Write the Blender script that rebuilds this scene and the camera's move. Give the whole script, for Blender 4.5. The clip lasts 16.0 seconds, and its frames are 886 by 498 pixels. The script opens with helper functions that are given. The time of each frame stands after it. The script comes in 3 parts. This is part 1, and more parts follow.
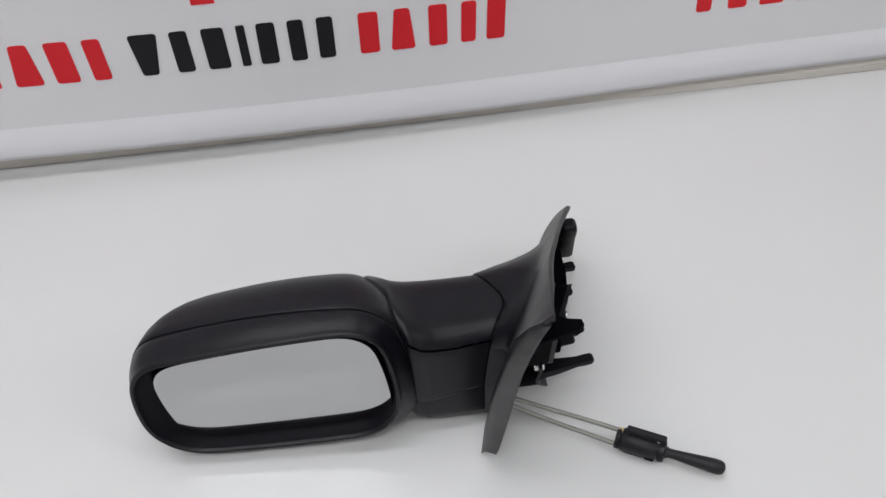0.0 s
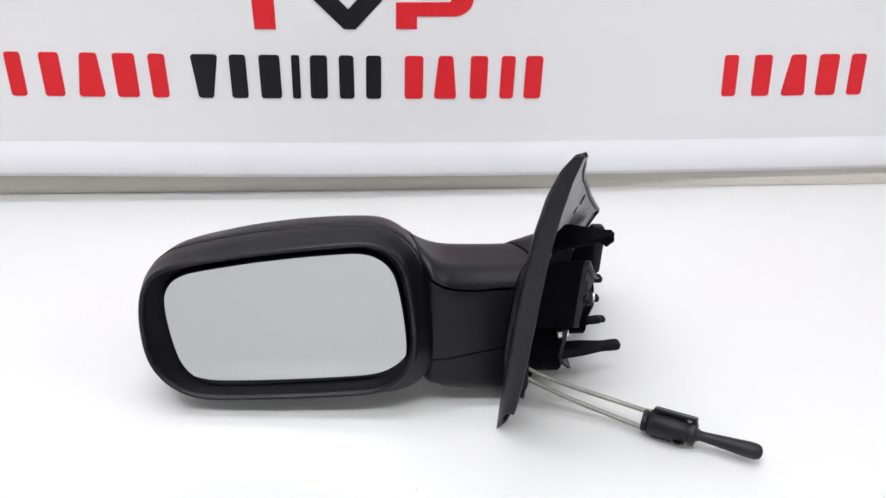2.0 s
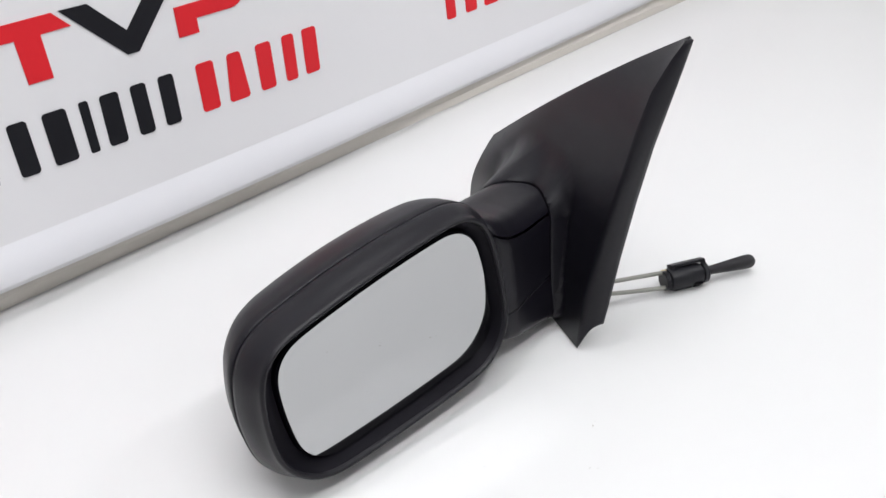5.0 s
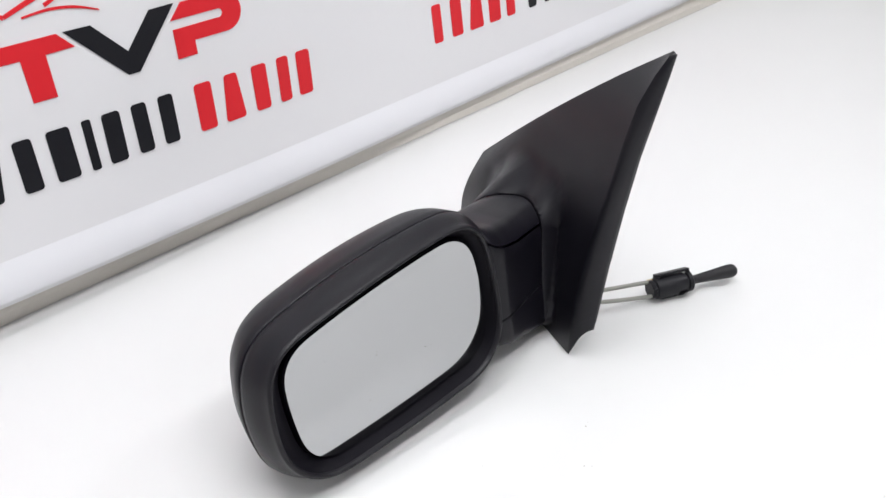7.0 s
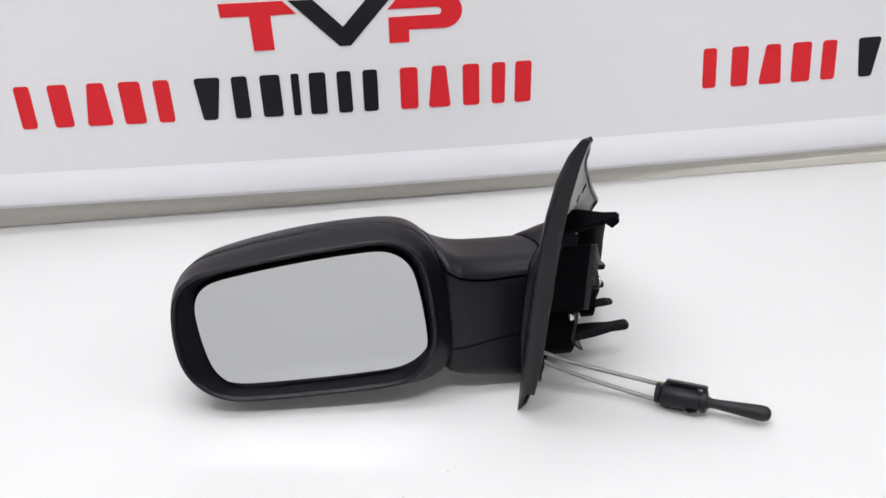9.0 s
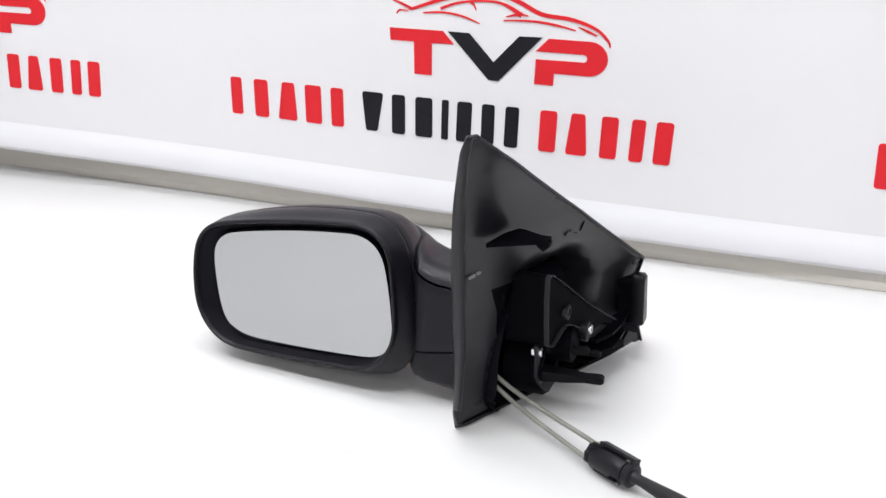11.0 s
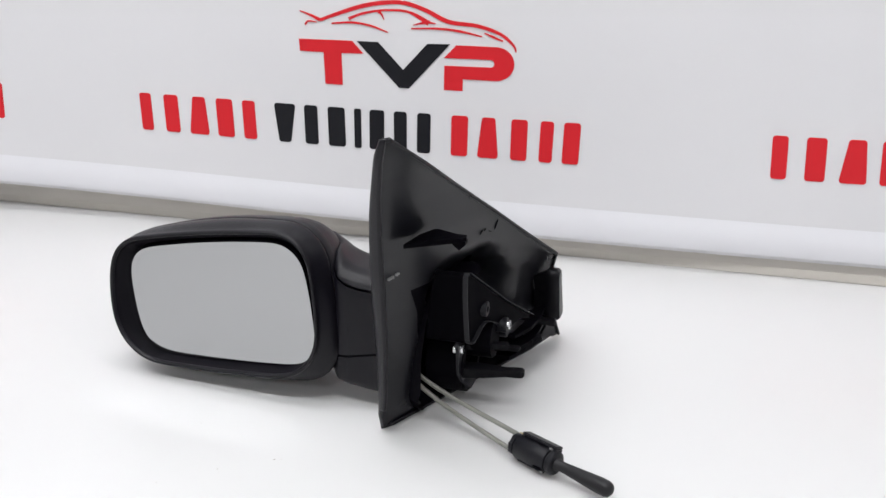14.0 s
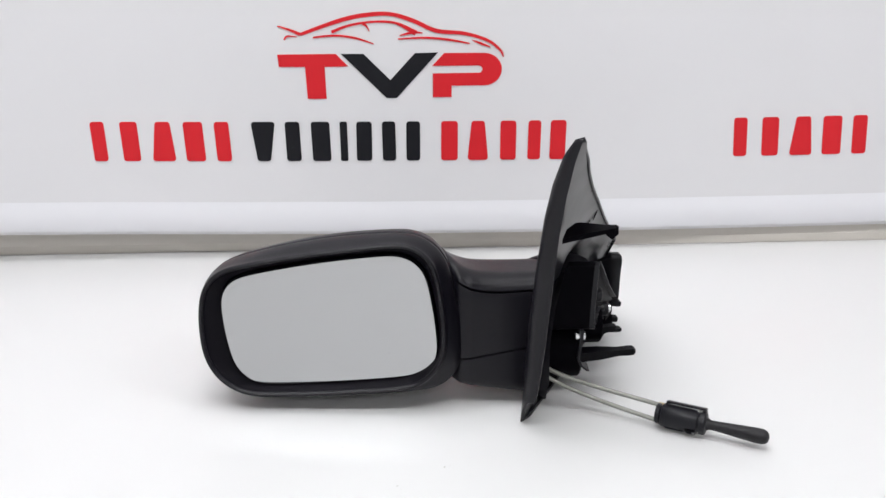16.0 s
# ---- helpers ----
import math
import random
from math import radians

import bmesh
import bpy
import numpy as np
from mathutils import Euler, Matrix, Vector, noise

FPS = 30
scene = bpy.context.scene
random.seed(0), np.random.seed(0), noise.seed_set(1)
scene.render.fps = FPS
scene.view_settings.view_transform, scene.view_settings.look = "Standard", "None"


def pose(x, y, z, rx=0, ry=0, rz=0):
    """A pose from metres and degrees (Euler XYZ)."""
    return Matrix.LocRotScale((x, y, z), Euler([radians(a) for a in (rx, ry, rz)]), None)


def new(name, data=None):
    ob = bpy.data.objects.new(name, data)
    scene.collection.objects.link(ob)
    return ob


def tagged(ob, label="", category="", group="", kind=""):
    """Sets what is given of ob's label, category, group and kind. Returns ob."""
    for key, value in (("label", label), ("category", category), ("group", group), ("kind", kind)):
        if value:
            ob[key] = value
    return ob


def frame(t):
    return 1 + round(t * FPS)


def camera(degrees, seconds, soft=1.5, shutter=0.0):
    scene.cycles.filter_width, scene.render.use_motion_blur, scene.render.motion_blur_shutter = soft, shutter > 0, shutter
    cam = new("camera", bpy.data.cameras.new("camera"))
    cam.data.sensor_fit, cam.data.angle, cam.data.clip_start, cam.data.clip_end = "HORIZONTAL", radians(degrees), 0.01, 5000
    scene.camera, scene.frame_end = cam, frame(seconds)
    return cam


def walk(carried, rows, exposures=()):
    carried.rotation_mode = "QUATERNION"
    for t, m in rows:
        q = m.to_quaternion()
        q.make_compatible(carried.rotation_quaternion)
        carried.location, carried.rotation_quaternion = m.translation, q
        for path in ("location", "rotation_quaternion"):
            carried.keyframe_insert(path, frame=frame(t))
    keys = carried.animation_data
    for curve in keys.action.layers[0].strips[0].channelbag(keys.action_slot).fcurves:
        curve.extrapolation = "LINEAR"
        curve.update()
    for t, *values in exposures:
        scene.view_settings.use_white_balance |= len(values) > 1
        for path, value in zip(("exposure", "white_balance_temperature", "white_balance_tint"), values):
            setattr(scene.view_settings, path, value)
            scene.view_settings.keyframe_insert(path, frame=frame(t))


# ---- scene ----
cam = camera(49.5, 16.0)
PATH = [
    (0, 0.0515, -0.3360, 0.6791, 39.87, 1.81, -7.51),
    (0.5, 0.0477, -0.4264, 0.6022, 49.13, 0.97, -6.59),
    (1, 0.0492, -0.4809, 0.5420, 56.40, 0.78, -3.98),
    (1.5, 0.0690, -0.5183, 0.4834, 59.01, 0.09, -1.33),
    (2, 0.0246, -0.5117, 0.4626, 59.66, -1.11, -3.71),
    (2.5, -0.0903, -0.4711, 0.4569, 59.34, -0.73, -13.62),
    (3, -0.1812, -0.4531, 0.4478, 60.22, -0.37, -25.17),
    (3.5, -0.2527, -0.4279, 0.4461, 59.85, -0.25, -32.28),
    (3.7, -0.2700, -0.4130, 0.4480, 59.47, 0.52, -34.69),
    (5.8, -0.4070, -0.2860, 0.4090, 60.03, 1.04, -50.73),
    (6, -0.4126, -0.2855, 0.4003, 60.70, 0.93, -51.20),
    (6.5, -0.4110, -0.2887, 0.4074, 60.65, 1.35, -50.96),
    (7, -0.3939, -0.3254, 0.4376, 60.47, 1.93, -47.83),
    (7.5, -0.3293, -0.4060, 0.4658, 60.55, 3.06, -40.62),
    (8, -0.2600, -0.4816, 0.4696, 60.68, 3.28, -31.85),
    (8.5, -0.1257, -0.5284, 0.4610, 61.02, 3.63, -19.27),
    (8.7, -0.0746, -0.5463, 0.4649, 60.67, 2.79, -13.70),
    (10.8, 0.3156, -0.5605, 0.4003, 66.85, -0.05, 20.28),
    (11, 0.3345, -0.5497, 0.3921, 67.96, 0.15, 22.61),
    (11.5, 0.3696, -0.5237, 0.3826, 66.93, 0.37, 22.98),
    (12, 0.3816, -0.5160, 0.3806, 66.65, 1.50, 21.98),
    (12.5, 0.3820, -0.5182, 0.3770, 66.61, 1.41, 21.54),
    (13, 0.3821, -0.5244, 0.3798, 67.52, 1.79, 21.25),
    (13.5, 0.3781, -0.5342, 0.3818, 67.94, 1.52, 19.73),
    (14, 0.3409, -0.5639, 0.3907, 68.61, 0.83, 17.17),
    (14.5, 0.2744, -0.5803, 0.3890, 68.01, 0.63, 11.19),
    (15, 0.1711, -0.6108, 0.3953, 67.94, 0.81, 3.75),
    (15.5, 0.0788, -0.6258, 0.3989, 68.64, 0.59, -0.27),
    (16, 0.0411, -0.6323, 0.3982, 68.88, 0.73, -0.90),
]
EXPOSURES = [(0, -1.10), (0.5, -0.90), (1, -0.77), (1.5, -0.61), (2, -0.45), (2.5, -0.59), (3.5, -0.57), (6, -0.49), (7, -0.45), (7.5, -0.45), (8, -0.71), (8.5, -0.66), (11, -0.23), (12.5, -0.35), (13.5, -0.29), (14, -0.56), (15, -0.5), (16, -0.54)]
walk(cam, [(t, pose(*p)) for t, *p in PATH], EXPOSURES)

# ---- light: one inferred ceiling batten, four unseen fills added, and a faint ambient fill ----
scene.cycles.sample_clamp_indirect = 16.0
scene.cycles.blur_glossy = 0.0  # keep the patch of light that the mirror throws on the table
world = bpy.data.worlds.new("room_air")
scene.world = world
world.use_nodes = True
world.node_tree.nodes["Background"].inputs[0].default_value = (0.9, 0.92, 1.0, 1)
world.node_tree.nodes["Background"].inputs[1].default_value = 0.05


def unseen_ceiling_lamp(x, y, watts):
    """A long unseen ceiling batten that runs along the table."""
    lamp = bpy.data.lights.new("unseen_batten_light", "AREA")
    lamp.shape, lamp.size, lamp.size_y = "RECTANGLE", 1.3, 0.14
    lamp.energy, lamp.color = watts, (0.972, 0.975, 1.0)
    ob = new("unseen_batten_light", lamp)
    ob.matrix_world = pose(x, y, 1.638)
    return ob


# second: inferred from the mirror's light patch; the others: added to even the light
UNSEEN_BATTENS = [(-0.20, 0.10, 17.0), (-0.20, -0.68, 26.0), (1.75, -0.68, 23.0), (-2.15, -0.68, 5.0), (-0.20, -2.2, 19.0)]
for lx, ly, watts in UNSEEN_BATTENS:
    unseen_ceiling_lamp(lx, ly, watts)


# ---- materials ----
def material(name, color, rough=0.5, metal=0.0, bump=0.0, bump_scale=900.0, vary=0.0, vary_scale=12.0, spec=0.5, rough_vary=0.0):
    m = bpy.data.materials.new(name)
    m.use_nodes = True
    nt = m.node_tree
    b = nt.nodes["Principled BSDF"]
    b.inputs["Base Color"].default_value = (*color, 1)
    b.inputs["Roughness"].default_value = rough
    b.inputs["Metallic"].default_value = metal
    b.inputs["Specular IOR Level"].default_value = spec
    tc = nt.nodes.new("ShaderNodeTexCoord")
    if vary > 0:
        n = nt.nodes.new("ShaderNodeTexNoise")
        n.inputs["Scale"].default_value, n.inputs["Detail"].default_value = vary_scale, 5
        nt.links.new(tc.outputs["Object"], n.inputs["Vector"])
        mix = nt.nodes.new("ShaderNodeMix")
        mix.data_type = "RGBA"
        mix.inputs["A"].default_value = (*[c * (1 - vary) for c in color], 1)
        mix.inputs["B"].default_value = (*[min(1, c * (1 + vary)) for c in color], 1)
        nt.links.new(n.outputs["Fac"], mix.inputs["Factor"])
        nt.links.new(mix.outputs["Result"], b.inputs["Base Color"])
    if rough_vary > 0:
        n2 = nt.nodes.new("ShaderNodeTexNoise")
        n2.inputs["Scale"].default_value, n2.inputs["Detail"].default_value = vary_scale * 3, 6
        nt.links.new(tc.outputs["Object"], n2.inputs["Vector"])
        r = nt.nodes.new("ShaderNodeMapRange")
        r.inputs["To Min"].default_value, r.inputs["To Max"].default_value = rough - rough_vary, rough + rough_vary
        nt.links.new(n2.outputs["Fac"], r.inputs["Value"])
        nt.links.new(r.outputs["Result"], b.inputs["Roughness"])
    if bump > 0:
        n3 = nt.nodes.new("ShaderNodeTexNoise")
        n3.inputs["Scale"].default_value, n3.inputs["Detail"].default_value = bump_scale, 3
        nt.links.new(tc.outputs["Object"], n3.inputs["Vector"])
        bp = nt.nodes.new("ShaderNodeBump")
        bp.inputs["Strength"].default_value, bp.inputs["Distance"].default_value = bump, 0.0004
        nt.links.new(n3.outputs["Fac"], bp.inputs["Height"])
        nt.links.new(bp.outputs["Normal"], b.inputs["Normal"])
    return m


M_TABLE = material("white_laminate", (0.675, 0.673, 0.67), 0.3, vary=0.01, vary_scale=3)
M_BANNER = material("white_vinyl", (0.695, 0.69, 0.705), 0.55, bump=0.12, bump_scale=60, vary=0.015, vary_scale=7)
M_RAIL = material("white_rail", (0.745, 0.745, 0.775), 0.5, vary=0.01)
M_STRIP = material("taupe_sealing_strip", (0.61, 0.575, 0.525), 0.6, bump=0.1, bump_scale=120, vary=0.08, vary_scale=9)
M_RED = material("red_print", (0.62, 0.018, 0.026), 0.5, vary=0.05, vary_scale=30, spec=0.2)
M_BLACKINK = material("black_print", (0.009, 0.009, 0.012), 0.5, vary=0.1, vary_scale=30, spec=0.2)
M_GRAIN = material("black_grained_plastic", (0.0056, 0.0050, 0.0080), 0.35, spec=0.27, bump=0.30, bump_scale=1500, vary=0.12, vary_scale=25, rough_vary=0.05)
M_SMOOTH = material("black_smooth_plastic", (0.0085, 0.0085, 0.0110), 0.3, spec=0.36, bump=0.015, bump_scale=60, vary=0.1, vary_scale=12, rough_vary=0.06)
M_SATIN = material("black_satin_plastic", (0.0056, 0.0054, 0.0070), 0.36, spec=0.19, bump=0.15, bump_scale=700, vary=0.1, vary_scale=40, rough_vary=0.06)
# plastic of the dark inner parts; also stands for shade in the base's hollow
M_WELL = material("black_matt_plastic_and_shade", (0.0026, 0.0023, 0.0036), 0.5, spec=0.02, bump=0.1, bump_scale=600)
M_SURROUND = material("black_lip_plastic", (0.0060, 0.0054, 0.0078), 0.5, spec=0.08, bump=0.2, bump_scale=900)
M_BEAD = material("black_polished_plastic", (0.0060, 0.0054, 0.0082), 0.4, spec=0.3, bump=0.04, bump_scale=900)
M_PEG = material("black_peg_plastic", (0.0042, 0.0040, 0.0054), 0.45, spec=0.12, bump=0.15, bump_scale=700, vary=0.1, vary_scale=40)
M_STEEL = material("bright_steel", (0.75, 0.76, 0.78), 0.25, metal=1.0, bump=0.1, bump_scale=800)
M_CLIP = material("black_clip_plastic", (0.0105, 0.0105, 0.0135), 0.4, spec=0.25, bump=0.2, bump_scale=900, vary=0.12, vary_scale=60, rough_vary=0.06)
M_LEVER = material("dark_grey_matt_plastic", (0.013, 0.0125, 0.0145), 0.5, spec=0.3, bump=0.25, bump_scale=900, vary=0.1, vary_scale=60)
M_CABLE = material("grey_cable_sheath", (0.245, 0.245, 0.22), 0.4, metal=0.35, bump=0.5, bump_scale=900, vary=0.15, vary_scale=60)
M_BRASS = material("brass_ferrule", (0.55, 0.42, 0.20), 0.35, metal=0.9)
M_MIRROR = material("silvered_glass", (0.475, 0.48, 0.485), 0.015, metal=1.0)
M_STAMP = material("pale_stamp_ink", (0.35, 0.35, 0.35), 0.6)
M_WALL = material("white_wall_paint", (0.78, 0.78, 0.77), 0.85, bump=0.1, bump_scale=80, vary=0.02, vary_scale=2)
M_FLOOR = material("grey_floor_covering", (0.30, 0.29, 0.28), 0.6, bump=0.1, bump_scale=60, vary=0.12, vary_scale=3)
M_DUST = material("grey_crumb", (0.45, 0.43, 0.40), 0.9)


# ---- building helpers ----
def part(name, bm, mat, parent=None, label="", smooth=True, angle=40):
    bmesh.ops.remove_doubles(bm, verts=bm.verts, dist=1e-6)
    bmesh.ops.recalc_face_normals(bm, faces=bm.faces)
    me = bpy.data.meshes.new(name)
    bm.to_mesh(me)
    bm.free()
    if smooth:
        me.shade_smooth()
        me.set_sharp_from_angle(angle=radians(angle))
    me.materials.append(mat)
    ob = new(name, me)
    if parent is not None:
        ob.parent = parent
        ob.matrix_parent_inverse = parent.matrix_world.inverted()
    if label:
        ob["label"] = label
    return ob


def rows_mesh(rows, closed=True, cap0=False, cap1=False, bm=None):
    """A skin over rows of equally many points."""
    bm = bm or bmesh.new()
    vs = [[bm.verts.new(p) for p in r] for r in rows]
    n = len(rows[0])
    for a, b in zip(vs[:-1], vs[1:]):
        for i in range(n if closed else n - 1):
            j = (i + 1) % n
            bm.faces.new((a[i], a[j], b[j], b[i]))
    if cap0:
        bm.faces.new(vs[0])
    if cap1:
        bm.faces.new(vs[-1][::-1])
    return bm


def rounded(corners, radii, n=10, m=8, bow=(0, 0, 0, 0)):
    """A closed outline: a polygon with rounded corners and slightly bowed sides."""
    k, pts = len(corners), []
    c = [Vector(p) for p in corners]
    mid = sum(c, Vector((0, 0))) / k
    arcs = []
    for i in range(k):
        a, b, d = c[i - 1], c[i], c[(i + 1) % k]
        u, v = (a - b).normalized(), (d - b).normalized()
        half = u.angle(v) / 2
        cut = min(radii[i] / math.tan(half), (a - b).length * 0.48, (d - b).length * 0.48)
        r = cut * math.tan(half)
        centre = b + (u + v).normalized() * (r / math.sin(half))
        p, q = b + u * cut - centre, b + v * cut - centre
        turn = p.angle_signed(q)
        arcs.append([centre + Matrix.Rotation(-turn * s / n, 2) @ p for s in range(n + 1)])
    for i in range(k):
        pts += arcs[i]
        p, q = arcs[i][-1], arcs[(i + 1) % k][0]
        out = ((p + q) / 2 - mid).normalized()
        for s in range(1, m):
            f = s / m
            pts.append(p.lerp(q, f) + out * (bow[i] * 4 * f * (1 - f)))
    return pts


def box(bm, lo, hi, bevel=0.0, m=None):
    r = bmesh.ops.create_cube(bm, size=1.0)
    vs = r["verts"]
    lo, hi = Vector(lo), Vector(hi)
    for v in vs:
        v.co = Vector([(lo[i] + hi[i]) / 2 + v.co[i] * (hi[i] - lo[i]) for i in range(3)])
    if bevel:
        es = list({e for v in vs for e in v.link_edges})
        vs = list({v for f in bmesh.ops.bevel(bm, geom=es, offset=bevel, segments=2, affect="EDGES")["faces"] for v in f.verts} | {v for v in vs if v.is_valid})
    if m is not None:
        for v in vs:
            v.co = m @ v.co
    return vs


def frame_along(a, b, up=(0, 0, 1)):
    """A matrix whose x runs from a to b."""
    a, b = Vector(a), Vector(b)
    x = (b - a).normalized()
    y = Vector(up).cross(x).normalized()
    z = x.cross(y)
    return Matrix.Translation(a) @ Matrix((x, y, z)).transposed().to_4x4()


def tube(points, radii, n=12, caps=True, bm=None, flat=1.0):
    """A round bar along points, with its own radius at each."""
    pts = [Vector(p) for p in points]
    rows = []
    for i, p in enumerate(pts):
        d = (pts[min(i + 1, len(pts) - 1)] - pts[max(i - 1, 0)]).normalized()
        s = d.cross(Vector((0, 0, 1))).normalized()
        u = s.cross(d)
        rows.append([p + (s * math.cos(2 * math.pi * k / n) + u * flat * math.sin(2 * math.pi * k / n)) * radii[i] for k in range(n)])
    return rows_mesh(rows, True, caps, caps, bm)


def bezier(p0, p1, p2, p3, n=24):
    p0, p1, p2, p3 = map(Vector, (p0, p1, p2, p3))
    return [p0 * (1 - t) ** 3 + p1 * 3 * t * (1 - t) ** 2 + p2 * 3 * t * t * (1 - t) + p3 * t ** 3 for t in (i / n for i in range(n + 1))]


def prism(outline, thick, place):
    """A flat outline (u, v) made thick; place(u, v, w) gives the point."""
    bm = bmesh.new()
    lo = [bm.verts.new(place(u, v, 0)) for u, v in outline]
    hi = [bm.verts.new(place(u, v, thick)) for u, v in outline]
    bm.faces.new(lo[::-1]), bm.faces.new(hi)
    for i in range(len(lo)):
        j = (i + 1) % len(lo)
        bm.faces.new((lo[i], lo[j], hi[j], hi[i]))
    return bm


def empty(name, at, label, category):
    ob = new(name)
    ob.location = at
    ob.empty_display_size = 0.02
    bpy.context.view_layer.update()
    return tagged(ob, label, category)


def interp(x, xs, ys):
    return float(np.interp(x, xs, ys))


# ---- the setting: table, back board, room ----
def slab(name, lo, hi, mat, label, category, bevel=0.0):
    bm = bmesh.new()
    box(bm, lo, hi, bevel)
    return tagged(part(name, bm, mat), label, category, kind="structure")


slab("table_top", (-1.5, -1.15, -0.03), (1.9, 0.46, 0.0), M_TABLE, "glossy white laminate table top, clean and bare", "table", 0.002)
table_top = bpy.data.objects["table_top"]
for lx in (-1.40, 1.80):
    for ly in (-1.05, 0.38):
        bm = bmesh.new()
        box(bm, (lx - 0.03, ly - 0.03, -0.76), (lx + 0.03, ly + 0.03, -0.0305), 0.003)
        part("table_leg", bm, M_RAIL, table_top)
slab("floor", (-3.2, -3.2, -0.80), (3.2, 0.9, -0.76), M_FLOOR, "grey floor of the room", "floor")
slab("ceiling", (-3.2, -3.2, 1.70), (3.2, 0.9, 1.75), M_WALL, "plain white ceiling", "ceiling")
slab("wall_north", (-3.2, 0.50, -0.76), (3.2, 0.55, 1.70), M_WALL, "plain white wall behind the table", "wall")
slab("wall_south", (-3.2, -3.2, -0.76), (3.2, -3.15, 1.70), M_WALL, "plain white wall", "wall")
slab("wall_west", (-3.2, -3.15, -0.76), (-3.15, 0.50, 1.70), M_WALL, "plain white wall", "wall")
slab("wall_east", (3.15, -3.15, -0.76), (3.2, 0.50, 1.70), M_WALL, "plain white wall", "wall")


# banner surface: u along its width, w up from the foot of the words, n out towards the room
SHEET_U = (-1.30, -0.75, -0.59, -0.51, -0.40, -0.30, -0.15, 0.0, 0.15, 0.28, 0.38, 0.46, 0.60, 0.80, 1.10)
SHEET_Y = (0.330, 0.3610, 0.3717, 0.3795, 0.3850, 0.3866, 0.3852, 0.3862, 0.3900, 0.3955, 0.4003, 0.4025, 0.4040, 0.4045, 0.4045)
FOOT_Z = (0.140, 0.1255, 0.1215, 0.1192, 0.1166, 0.1149, 0.1127, 0.1105, 0.1083, 0.1064, 0.1051, 0.1048, 0.1058, 0.1088, 0.112)


def eased(x, xs, ys):
    """A smooth line through the given places."""
    k = max(1, min(len(xs) - 2, int(np.searchsorted(xs, x))))
    k = k - 1 if x < xs[k] else k
    def slope(i):
        a, b = max(i - 1, 0), min(i + 1, len(xs) - 1)
        return (ys[b] - ys[a]) / (xs[b] - xs[a])
    h = xs[k + 1] - xs[k]
    t = (x - xs[k]) / h
    return ys[k] * (1 + 2 * t) * (1 - t) ** 2 + slope(k) * h * t * (1 - t) ** 2 + ys[k + 1] * t * t * (3 - 2 * t) + slope(k + 1) * h * t * t * (t - 1)


def on_banner(u, w, n=0.0):
    return Vector((u + 0.0145 * w, eased(u, SHEET_U, SHEET_Y) + 0.075 * w - n, eased(u, SHEET_U, FOOT_Z) + w - 0.075 * n))


US = [-1.25 + 2.3 * i / 60 for i in range(61)]
banner = empty("banner", (0, 0.40, 0.06), "white vinyl banner with red and black print behind the table", "banner")
HEM = -0.0535
bm = rows_mesh([[on_banner(u, HEM - 0.03 + 0.65 * j / 24, 0.0) for u in US] for j in range(25)], closed=False)
sheet = part("sheet", bm, M_BANNER, banner)
if sum(p.normal.y for p in sheet.data.polygons) > 0:
    sheet.data.flip_normals()
sol = sheet.modifiers.new("thickness", "SOLIDIFY")
sol.thickness, sol.offset = 0.002, -1

# rail under the hem and the strip on which it stands
RAIL = [(0.0085, -0.0002), (0.0050, 0.0002), (0.0020, 0.0006), (-0.0015, 0.0012), (-0.0065, 0.0019), (-0.0130, 0.0021), (-0.0210, 0.0014), (-0.0265, 0.0002), (-0.0290, -0.0010), (-0.0305, -0.0032), (-0.0308, -0.0070), (-0.0300, -0.0200), (0.0, -0.0200)]


def rail_rows(profile):
    return [[on_banner(u, HEM + w, n) for w, n in profile] for u in US]


# paler than the sheet: light on the hem roll is put into its colour
part("bottom_rail", rows_mesh(rail_rows(RAIL), True, True, True), M_RAIL, banner, "smooth white rail along the hem, coloured paler for the light it catches")


def strip_point(u, dy, z):
    return Vector((u, 0.4030 - dy, z))


STRIP = ((0.0, 0.0004), (0.0, 0.0100), (-0.0006, 0.0110), (-0.0030, 0.0300), (-0.02, 0.0300), (-0.02, 0.0004))
bm = rows_mesh([[strip_point(u, d, z) for d, z in STRIP] for u in [-1.25 + 2.9 * i / 60 for i in range(61)]], True, True, True)
tagged(part("skirting_strip", bm, M_STRIP, angle=30), "taupe plastic strip along the back of the table top", "strip", kind="structure")

# printed marks, laid out on a sheet grid of 0.612 mm
UNIT = 0.000612
PERIOD = 0.703


def print_place(shift):
    def place(gx, gy, h):
        u = -0.0041 + (gx - 688) * UNIT + shift
        return on_banner(u, (283.6 - gy) * UNIT, h + 0.0002)
    return place


def print_mark(name, outline, mat, shift, label=""):
    place = print_place(shift)
    return part(name, prism(outline, 0.0006, place), mat, banner, label, smooth=False)


